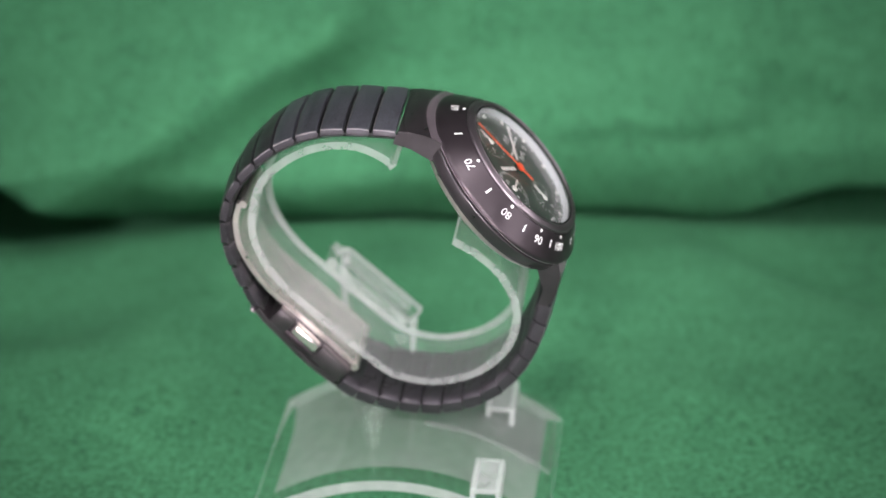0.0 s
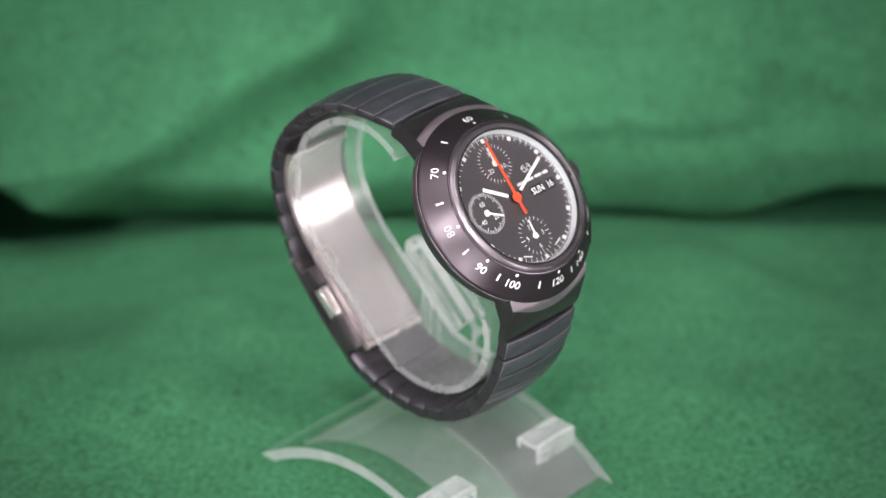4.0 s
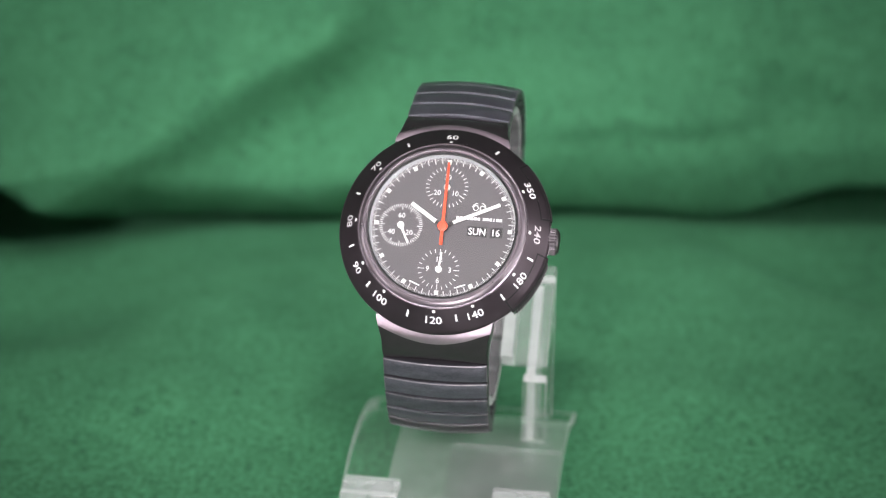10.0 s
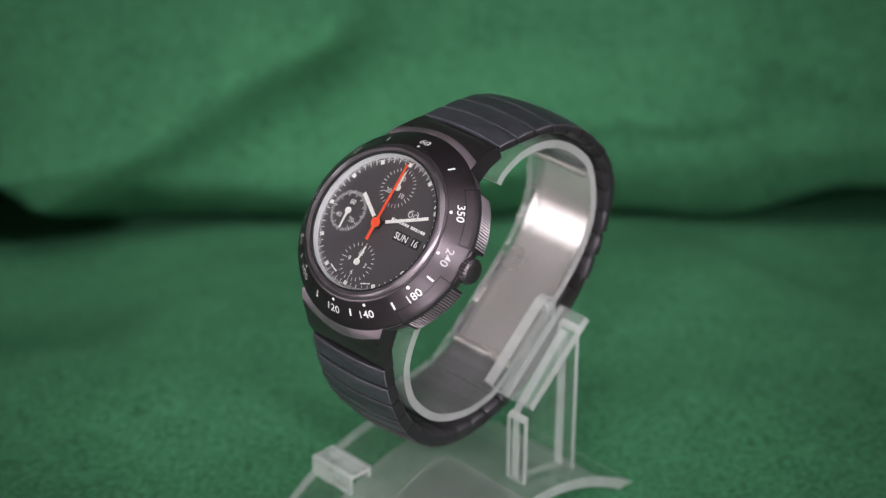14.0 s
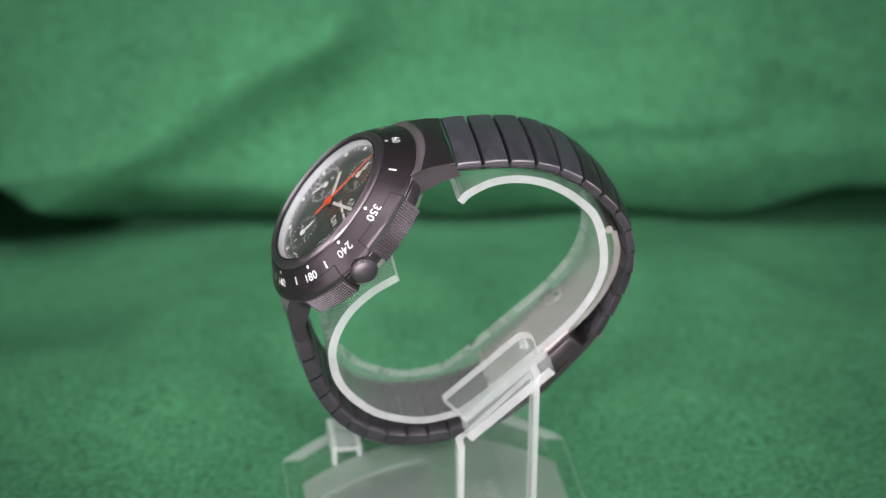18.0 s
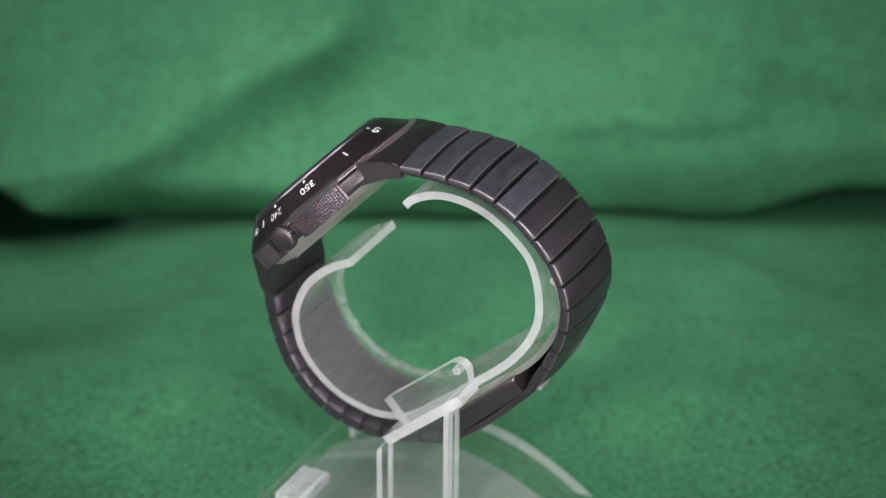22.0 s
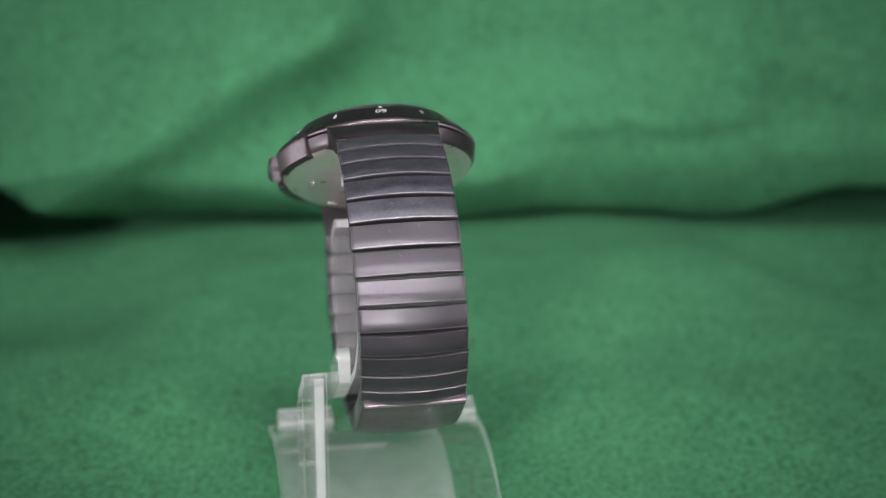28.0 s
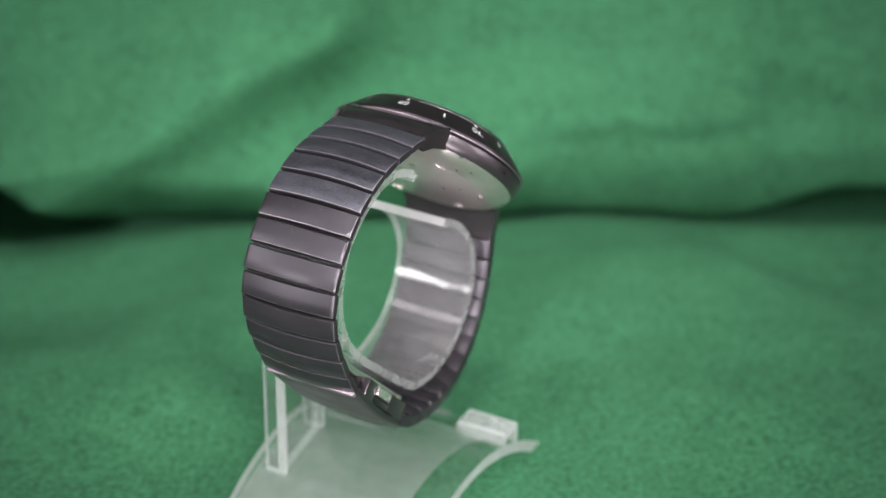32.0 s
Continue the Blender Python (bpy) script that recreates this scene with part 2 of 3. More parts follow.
def unseen_lamp(place, target, wide, deep, power, label, spread=180.0, hung=True):
    """A lamp out of view: a dark housing round its glowing front, on a rod from the ceiling or on two feet."""
    lamp = tagged(new("unseen_lamp"), label, "lamp", group="studio lamps")
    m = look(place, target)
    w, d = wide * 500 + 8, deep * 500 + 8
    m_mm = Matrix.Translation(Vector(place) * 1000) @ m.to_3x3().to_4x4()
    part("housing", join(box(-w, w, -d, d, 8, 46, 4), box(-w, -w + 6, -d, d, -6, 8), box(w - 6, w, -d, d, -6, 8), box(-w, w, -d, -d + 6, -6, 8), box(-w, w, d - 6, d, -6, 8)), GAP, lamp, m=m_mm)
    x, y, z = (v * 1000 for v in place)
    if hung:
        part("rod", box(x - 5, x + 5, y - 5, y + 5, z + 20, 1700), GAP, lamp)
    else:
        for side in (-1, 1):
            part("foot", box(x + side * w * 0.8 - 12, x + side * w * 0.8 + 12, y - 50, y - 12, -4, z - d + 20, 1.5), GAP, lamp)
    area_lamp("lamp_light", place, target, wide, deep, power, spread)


def overhead_diffuser():
    """A long band of glowing cloth, bowed round the set, between two dark edge rails, hung on rods."""
    ob = tagged(new("overhead_diffuser"), "long bowed band of white glowing diffuser cloth hung overhead", "diffuser")
    spine = lambda x: -600 + 417 * (x / 1011) ** 2
    xs = [-1070 + 53.5 * i for i in range(41)]

    def band_of(y0, y1, z0, z1, xs=xs):
        bm = bmesh.new()
        rings = [[bm.verts.new((x, spine(x) + y, z)) for y, z in ((y0, z0), (y1, z0), (y1, z1), (y0, z1))] for x in xs]
        for p, q in zip(rings, rings[1:]):
            for j in range(4):
                bm.faces.new((p[j], q[j], q[(j + 1) % 4], p[(j + 1) % 4]))
        bm.faces.new(rings[0])
        bm.faces.new(rings[-1][::-1])
        return bm

    part("diffuser_cloth", band_of(-120, 120, 1000, 1003, xs[8:33]), DIFFUSER, ob, smooth=0)
    for side in (xs[:9], xs[32:]):
        part("side_diffuser_cloth", band_of(-120, 120, 1000, 1003, side), BRIGHT_DIFFUSER, ob, "brighter end of the diffuser, near the strip lamps", smooth=0)
    for y in (-132, 120):
        part("rail", band_of(y, y + 12, 992, 1012), GAP, ob, smooth=0)
    for x in (-1000, 0, 1000):
        part("hanging_rod", box(x - 4, x + 4, spine(x) + 122, spine(x) + 130, 1012, 1700), GAP, ob, smooth=0)


# ---- the green cloth ----
def fold(x, h, x0, h0, x1, h1, under, over):
    """A fold along the line from (x0, h0) to (x1, h1), 1 on its crest: steep below it, easing off above it and past its ends."""
    dx, dh = x1 - x0, h1 - h0
    length = math.hypot(dx, dh)
    along = ((x - x0) * dx + (h - h0) * dh) / length
    side = ((h - h0) * dx - (x - x0) * dh) / length
    past = max(0, -along, along - length)
    return math.exp(-abs(side / (over if side > 0 else under)) ** 1.6 - (past / 14) ** 2)


def soft_step(v):
    v = min(1, max(0, v))
    return v * v * (3 - 2 * v)


def brink(x):
    """How far back the flat part of the cloth reaches, in mm, at x."""
    return 128 - 58 * soft_step((-x - 20) / 110) - 34 * soft_step((x - 70) / 70)


def tuck(x):
    """Where the flat part meets the hanging folds."""
    return 182 + 3.5 * noise.noise(Vector((x / 60, 2, 9))) - 4 * soft_step((-x - 70) / 60)


def lip(x):
    """How high the rolled lip of the hanging cloth stands off the flat part, in mm; it lifts at the far left and leaves a dark hollow."""
    return 3.2 + 21 * soft_step((-x - 84) / 50) + 8 * soft_step((x - 92) / 40) + 0.8 * noise.noise(Vector((x / 25, 7, 4)))


def pit(x):
    """How deep the cloth drops inside the hollow at the far left, in mm."""
    return 45 * soft_step((-x - 86) / 24)


def floor_height(x, y):
    past = max(0, y - brink(x)) / (182 - brink(x))
    z = -11 * soft_step((y - 25) / 130) - 17 * min(1, past) ** 1.4
    z += 3.4 * noise.noise(Vector((x / 48, y / 40, 3))) * soft_step((abs(x - 5) + abs(y) - 46) / 40)
    z -= 19 * math.exp(-((x + 126) / 56) ** 2 - ((y - 116) / 38) ** 2)      # hollow at the left
    off = 0.72 * max(0, x + 0.95 * y - 205)          # the flat part breaks off at the right and falls away
    z -= 34 * (1 - math.exp(-0.8 * off / 34)) * soft_step(off / 5) * soft_step((x - 66) / 26) * math.exp(-max(0, y - 132) ** 2 / 800)
    z -= pit(x) * soft_step((y - tuck(x) + 9) / 9)
    return z


def drape_offset(x, h):
    """How far the hanging cloth stands forward (negative) or back, at x and height h."""
    y = 0.62 * h - 24 * (1 - math.exp(-h / 11)) + 85 * math.exp(-(h / lip(x)) ** 4)
    y -= 26 * fold(x, h, -116, 19, -26, 66, 15, 28)       # broad fold across the upper left
    y -= 7 * fold(x, h, -140, 26, -104, 34, 4, 10)
    y -= 9 * fold(x, h, -70, 19, 22, 25, 12, 14)         # long rounded roll over the crease
    y -= 10 * fold(x, h, 10, 33, 90, 38, 6, 16)       # soft shelf behind the watch
    y -= 5 * fold(x, h, 20, 25, 142, 31, 10, 6)           # long ridge to the right
    y -= 7 * fold(x, h, 96, 58, 142, 40, 7, 18)
    y -= 3.5 * fold(x, h, 46, 44, 74, 52, 6, 10)
    y += 2.6 * noise.noise(Vector((x / 30, h / 24, 1))) + 0.9 * noise.noise(Vector((x / 11, h / 9, 5)))
    return y


def green_cloth():
    """One sheet: flat under the stand, a tucked crease behind it, then hanging folds."""
    bm = bmesh.new()
    xs = [-900 + 20 * i for i in range(36)] + [-180 + 2.4 * i for i in range(151)] + [200 + 20 * i for i in range(36)]
    rows = []
    for y in [-700 + 30 * i for i in range(21)] + [-80 + 2.5 * i for i in range(87) if -80 + 2.5 * i <= 135]:
        f = y if y < 60 else 60 + (y - 60) / 75.0
        rows.append(lambda x, y=y, f=f: (x, y, floor_height(x, y)) if y < 60 else (x, 60 + (f - 60) * (tuck(x) - 60), floor_height(x, 60 + (f - 60) * (tuck(x) - 60))))
    for h in [0.8 * i for i in range(1, 16)] + [12 + 2.0 * i for i in range(1, 48)] + [108 + 14 * i for i in range(40)]:
        rows.append(lambda x, h=h: (x, tuck(x) + drape_offset(x, min(h, 130)) + 0.1 * max(0, h - 130), floor_height(x, tuck(x)) + h + pit(x) * (1 - math.exp(-(h / (0.5 * lip(x))) ** 2))))
    grid = [[bm.verts.new(r(x)) for x in xs] for r in rows]
    for a, b in zip(grid, grid[1:]):
        for i in range(len(xs) - 1):
            bm.faces.new((a[i], a[i + 1], b[i + 1], b[i]))
    cloth = part("green_cloth", bm, FELT, smooth=3.2)
    tagged(cloth, "green felt cloth spread flat and hung in soft folds", "cloth")


# ---- the acrylic stand ----
CUFF_PATH = [(-8.6, 67.3), (-14, 64.2), (-19, 59.5), (-22.2, 53.5), (-23, 47.5), (-20.8, 40), (-14, 33), (-5, 29.8), (2.7, 30.3), (8.5, 33), (22.0, 44.6),
             (30.2, 52.4), (35.1, 60), (36.7, 67.5), (34.8, 77), (30.3, 82.6), (24.0, 86.8), (17.5, 88.6), (11.5, 88.3), (6.3, 86), (4.2, 83.9)]
CUFF_X0, CUFF_X1 = -1.5, 17.8


def strip(path, thick, x0, x1, inward=1.0, first_edge=1):
    """A bent sheet along a (y, z) path, from x0 to x1; the sawn long edges and ends take material 1."""
    bm = bmesh.new()
    rings = []
    for i, p in enumerate(path):
        t = (path[min(i + 1, len(path) - 1)] - path[max(i - 1, 0)]).normalized()
        nrm = Vector((-t[1], t[0])) * inward * thick
        q = p + nrm
        rings.append([bm.verts.new(c) for c in ((x0, *p), (x1, *p), (x1, *q), (x0, *q))])
    for a, b in zip(rings, rings[1:]):
        for j in range(4):
            f = bm.faces.new((a[j], b[j], b[(j + 1) % 4], a[(j + 1) % 4]))
            f.material_index = (0, 1, 0, first_edge)[j]
    for end in (rings[0], rings[-1][::-1]):
        bm.faces.new(end).material_index = 1
    return bm


def sawn_sides(bm, axis, limit=0.9):
    """Gives the faces that look along neither of the broad sides the sawn material."""
    bm.normal_update()
    for f in bm.faces:
        f.material_index = 0 if abs(f.normal[axis]) > limit else 1
    return bm


def arch(y):
    return 12.5 * (1 - ((y - 2.4) / 33.6) ** 2)


def watch_stand():
    stand = tagged(new("watch_stand"), "clear acrylic watch stand with an open cuff and arched base", "stand")
    path, _ = smooth_path(CUFF_PATH, 0.8)
    part("cuff", strip(path, 1.75, CUFF_X0, CUFF_X1, 1.0, 2), [SHEEN_SMUDGED, SAWN_LIT, EDGED], stand)
    # arched base sheet
    pts = [Vector((-31 + 66.8 * i / 44, arch(-31 + 66.8 * i / 44))) for i in range(45)]
    part("arched_base", strip(pts, 2.6, -15.2, 32.8, -1), [ACRYLIC, SAWN_LIT], stand)
    # Milky layer just below the arch, clear of its left margin.
    film = bmesh.new()
    rims = [[film.verts.new((x, p[0], p[1] - 2.75)) for x in (-5.6, 32.4)] for p in pts[1:-1]]
    for a, b in zip(rims, rims[1:]):
        film.faces.new((a[0], a[1], b[1], b[0]))
    part("milky_layer", film, MILKY_LAYER, stand, "thin milky layer under the arch")
    # upright plate with a slanted top
    part("upright", sawn_sides(prism([(4.8, arch(4.8)), (19.4, arch(19.4)), (19.4, 44.6), (4.8, 30.0)], 23.6, 25.6), 0), [ACRYLIC, SAWN_LIT], stand)
    for y0, y1, z1 in ((3.4, 4.8, 28.8), (19.4, 20.7, 45.4)):
        part("upright_rib", sawn_sides(prism([(y0, arch(y0)), (y1, arch(y1)), (y1, z1 + 1.2), (y0, z1)], 23.0, 28.2, 0.2), 1), [ACRYLIC, SAWN_LIT], stand)
    ledge = [p + Vector((0, 0.08)) for p in pts if -30 < p[0] < 0.5]
    part("front_plate", strip(ledge, 1.1, 8.0, 32.4, 1), [ACRYLIC, HAZY], stand)
    # clip that grips the straight run of the cuff
    d = Vector((17.9, 15.8)).normalized()
    nn = Vector((-d[1], d[0]))
    o = Vector((2.9, 34.7))
    quad = lambda s0, s1, n0, n1: [tuple(o + d * s + nn * n) for s, n in ((s0, n0), (s1, n0), (s1, n1), (s0, n1))]
    rounded = [(0, -5.0), (20.5, -5.0)] + [(21.0 + 2.5 * math.cos(radians(a)), -0.1 + 2.5 * math.sin(radians(a))) for a in range(-30, 91, 15)] + [(0, 2.4)]
    part("clip_plate", sawn_sides(prism([tuple(o + d * a + nn * b) for a, b in rounded], 18.0, 20.6), 0), [ACRYLIC, SAWN_LIT], stand)
    eye = o + d * 21.2 + nn * 0.3
    part("clip_eye", lathe([(0.6, -1.5), (0.95, -1.5), (0.95, 1.5), (0.6, 1.5)], 18), EDGED, stand, m=Matrix.Translation((19.3, *eye)) @ Matrix.Rotation(radians(90), 4, "Y"))
    part("clip_bridge", sawn_sides(prism(quad(0, 23.5, -5.2, -3.0), 20.6, 28.0), 0), [SAWN_LIT, HAZY], stand)
    for x0 in (-14.5, 18.8):                               # low open channels that hold a card
        top = arch(-17.2) + 3.3
        part("card_holder", join(*[sawn_sides(b, axis) for b, axis in ((box(x0, x0 + 12.5, -20.6, -19.4, arch(-20.4), top, 0.25), 1), (box(x0, x0 + 12.5, -15.0, -13.8, arch(-14.4) - 0.6, top, 0.25), 1),
                                    (box(x0, x0 + 12.5, -19.4, -15.0, top - 1.2, top, 0.25), 2))]), [EDGED, SAWN_LIT], stand)
    return stand


# ---- the watch ----
TILT = radians(43.0)
HEAD = Matrix(((1, 0, 0, 8.0), (0, math.sin(TILT), -math.cos(TILT), -20.3), (0, math.cos(TILT), math.sin(TILT), 79.5), (0, 0, 0, 1)))
BAND_X, BAND_HALF = 7.75, 10.9
STEP_R = 23.3
OUTER_UP = [(3.4, 92.6), (10, 92.7), (20.1, 92.0), (29.7, 87.9), (37.5, 80.6), (41.4, 73.8), (42.5, 67.5), (41.5, 61.0), (39.3, 55.5), (36.5, 49.6), (35.4, 47.8)]
OUTER_CLASP = [(35.4, 47.8), (33.5, 45.2), (30.5, 41.8), (26.9, 37.8), (23.1, 34.0), (17.7, 29.6)]
OUTER_LOW = [(17.7, 29.6), (13.8, 27.0), (4.2, 24.4), (-5, 23.9), (-13.2, 26.0), (-19.8, 30.4), (-24.4, 36.4), (-27.1, 42.5), (-28.8, 48.5), (-29.5, 53.0)]


def bezel_n(r):
    """Height of the sloping bezel face at radius r."""
    return 2.9 - (r - 16.2) * 0.86 - 0.018 * (r - 16.2) ** 2


def on_bezel(bm, angle, r, flip, lift=0.05):
    """Lays a flat print on the bezel's slope at that angle; flip: its top points to the middle."""
    for v in bm.verts:
        x, y = (-v.co.x, -v.co.y) if flip else (v.co.x, v.co.y)
        rr = r + y * 0.74
        a = radians(angle) + x / r
        v.co = (rr * math.sin(a), rr * math.cos(a), bezel_n(rr) + lift)
    return bm


def disc(r, seg=16):
    bm = bmesh.new()
    bmesh.ops.create_circle(bm, cap_ends=True, segments=seg, radius=r)
    return bm


def bar(w, h, x=0.0, y=0.0):
    bm = bmesh.new()
    bm.faces.new([bm.verts.new((x + a * w / 2, y + b * h / 2, 0)) for a, b in ((-1, -1), (1, -1), (1, 1), (-1, 1))])
    return bm


def fine_bar(w, h, cuts=3):
    bm = bmesh.new()
    cols = [[bm.verts.new((a * w / 2, -h / 2 + h * k / cuts, 0)) for k in range(cuts + 1)] for a in (-1, 1)]
    for k in range(cuts):
        bm.faces.new((cols[0][k], cols[1][k], cols[1][k + 1], cols[0][k + 1]))
    return bm


def head(watch):
    part("case", lathe([(0.5, -8.2), (17.2, -8.2), (19.6, -7.7), (20.7, -6.9), (21.4, -5.9), (21.72, -4.0), (21.6, -3.8), (21.2, -3.7), (20.9, -3.3), (15, -3.3), (15, -6.5), (0.5, -6.5)], 112), BLACK, watch, m=HEAD)
    part("case_back", lathe([(0.5, -9.6), (15.2, -9.6), (16.4, -9.3), (16.7, -9.05), (18.6, -8.75), (20.2, -7.55), (20.9, -6.6), (0.5, -8.15)], 112), STEEL, watch, "bright brushed steel case back", m=HEAD)
    for k in range(6):
        a = k * 60 + 20
        part("back_slot", box(-1.2, 1.2, -0.5, 0.5, -9.75, -9.55, 0.08), BLADE, watch, m=HEAD @ clock(a, 14.9))
    prof = [(17.25, 1.0), (17.28, bezel_n(17.5) + 0.02), (17.5, bezel_n(17.5))]
    prof += [(r, bezel_n(r)) for r in (18.2, 19.2, 20.2, 21.0, 21.4)]
    prof += [(21.72, bezel_n(21.5) - 0.18), (21.9, -2.7), (21.86, -3.2), (21.55, -3.5), (16.2, -3.5), (16.2, 1.0)]
    bezel = part("bezel", lathe(prof, 128), BEZEL, watch, "black sloping bezel with a white tachymeter scale", m=HEAD)
    part("worn_rim", lathe([(21.82, -3.05), (21.9, -3.1), (21.86, -3.25), (21.75, -3.32)], 128), HOOD, bezel, "thin bright worn rim", m=HEAD)
    for word, flip in (("60", 0), ("70", 0), ("80", 0), ("90", 1), ("100", 1), ("120", 1), ("140", 1), ("180", 1), ("240", 0), ("350", 0)):
        a = 21600 / int(word)
        bm = text_bm(word, 2.3, 0.012)
        bm.transform(Matrix.Diagonal((1.12, 1.0, 1, 1)))
        bmesh.ops.triangulate(bm, faces=bm.faces)
        part("numeral", on_bezel(bm, a, 19.45, flip), SHEEN_FADED if word in ("80", "240") else WHITE, bezel, smooth=0, m=HEAD)
        part("dot", on_bezel(disc(0.36), a, 17.95, 0), WHITE, bezel, smooth=0, m=HEAD)
    for a in (30, 332.3, 288, 254.1, 227.4, 196.4, 166.2, 135, 106):
        part("tick", on_bezel(fine_bar(0.42, 1.6), a, 19.2, 0), WHITE, bezel, smooth=0, m=HEAD)
    for a, r, s in ((6, 17.7, 0.14), (8, 17.8, 0.2), (10.5, 17.95, 0.12)):
        part("chip", on_bezel(disc(s, 7), a, r, 0), WORN_GLINT, bezel, smooth=0, m=HEAD)
    # glass seat: two polished steps and the rehaut
    part("crystal_seat", lathe([(15.45, 0.7), (15.48, 2.55), (15.6, 2.72), (15.95, 2.74), (16.05, 2.6), (16.15, 2.6), (16.25, 2.72), (16.5, 2.62), (16.98, 2.2), (17.06, 1.85), (17.24, 1.8), (17.24, -2.3), (15.45, -2.3)], 128), RING, watch, "polished grey ring round the glass", m=HEAD)
    part("crystal", lathe([(0.0, 2.72), (14.85, 2.72), (15.0, 2.6), (15.0, 2.0), (0.0, 2.0)], 96, closed=False), CRYSTAL, watch, "clear flat glass", smooth=0.3, m=HEAD)
    part("gasket", lathe([(15.02, 1.96), (15.03, 2.5), (15.43, 2.55), (15.43, 0.6), (15.12, 0.6), (15.12, 1.96)], 128), GAP, watch, "black gasket round the glass", m=HEAD)
    part("flange", lathe([(14.72, 0.57), (14.98, 1.95), (15.1, 1.9), (15.1, 0.57)], 128), FLANGE, watch, "pale grey flange round the dial", m=HEAD)
    dial(watch)
    # crown
    crown_at = HEAD @ clock(90.0, 0, -4.9)
    turn = crown_at @ Matrix.Rotation(radians(-90), 4, "X")
    prof = [(0.0, 23.75), (1.5, 23.7), (2.3, 23.5), (2.48, 23.25), (2.8, 22.95), (2.8, 21.3), (2.4, 21.0), (1.2, 21.1), (1.2, 19.5), (0.0, 19.5)]
    crown = lathe(prof, 72, closed=False)
    for v in crown.verts:
        r = math.hypot(v.co.x, v.co.y)
        if r > 2.75 and round(math.degrees(math.atan2(v.co.x, v.co.y)) / 5) % 3 == 0:
            v.co.x *= 0.93
            v.co.y *= 0.93
    part("crown", crown, BLACK, watch, "black fluted winding crown", smooth=0.3, m=turn)
    # two long push pieces that continue the bezel's slope
    for a0, a1 in ((46.5, 79.5), (101.5, 134.5)):
        pusher = part("pusher", lathe([(20.25, bezel_n(20.25) + 0.14), (21.3, bezel_n(21.3) + 0.2), (21.95, bezel_n(21.8) + 0.1), (22.12, -3.0), (21.92, -7.6), (20.15, -7.8)], 20, a0, a1), BEZEL, watch, "black push piece with a chequered side", m=HEAD)
        bm = bmesh.new()
        rows_n, cols = 8, 19
        for i in range(cols):
            for j in range(rows_n):
                am = radians(a0 + 1.2 + (a1 - a0 - 2.4) * (i + 0.5) / cols)
                da = radians((a1 - a0 - 2.4) / cols * 0.5)
                f = (j + 0.5) / rows_n
                zc, rc, dz = -3.2 - 4.3 * f, 22.1 - 0.18 * f, 0.27
                base = [bm.verts.new((rc * math.sin(am + u), rc * math.cos(am + u), zc + w)) for u, w in ((-da, 0), (0, -dz), (da, 0), (0, dz))]
                tip = bm.verts.new(((rc + 0.34) * math.sin(am), (rc + 0.34) * math.cos(am), zc))
                for k in range(4):
                    bm.faces.new((base[k], base[(k + 1) % 4], tip))
        part("grip", bm, GRIP, pusher, smooth=0, m=HEAD)
        part("seam", lathe([(20.02, bezel_n(20.02) + 0.05), (22.1, bezel_n(22.0) + 0.1), (22.25, -3.6), (20.02, -3.6)], 20, a0 - 1.0, a1 + 1.0), GAP, pusher, m=HEAD)


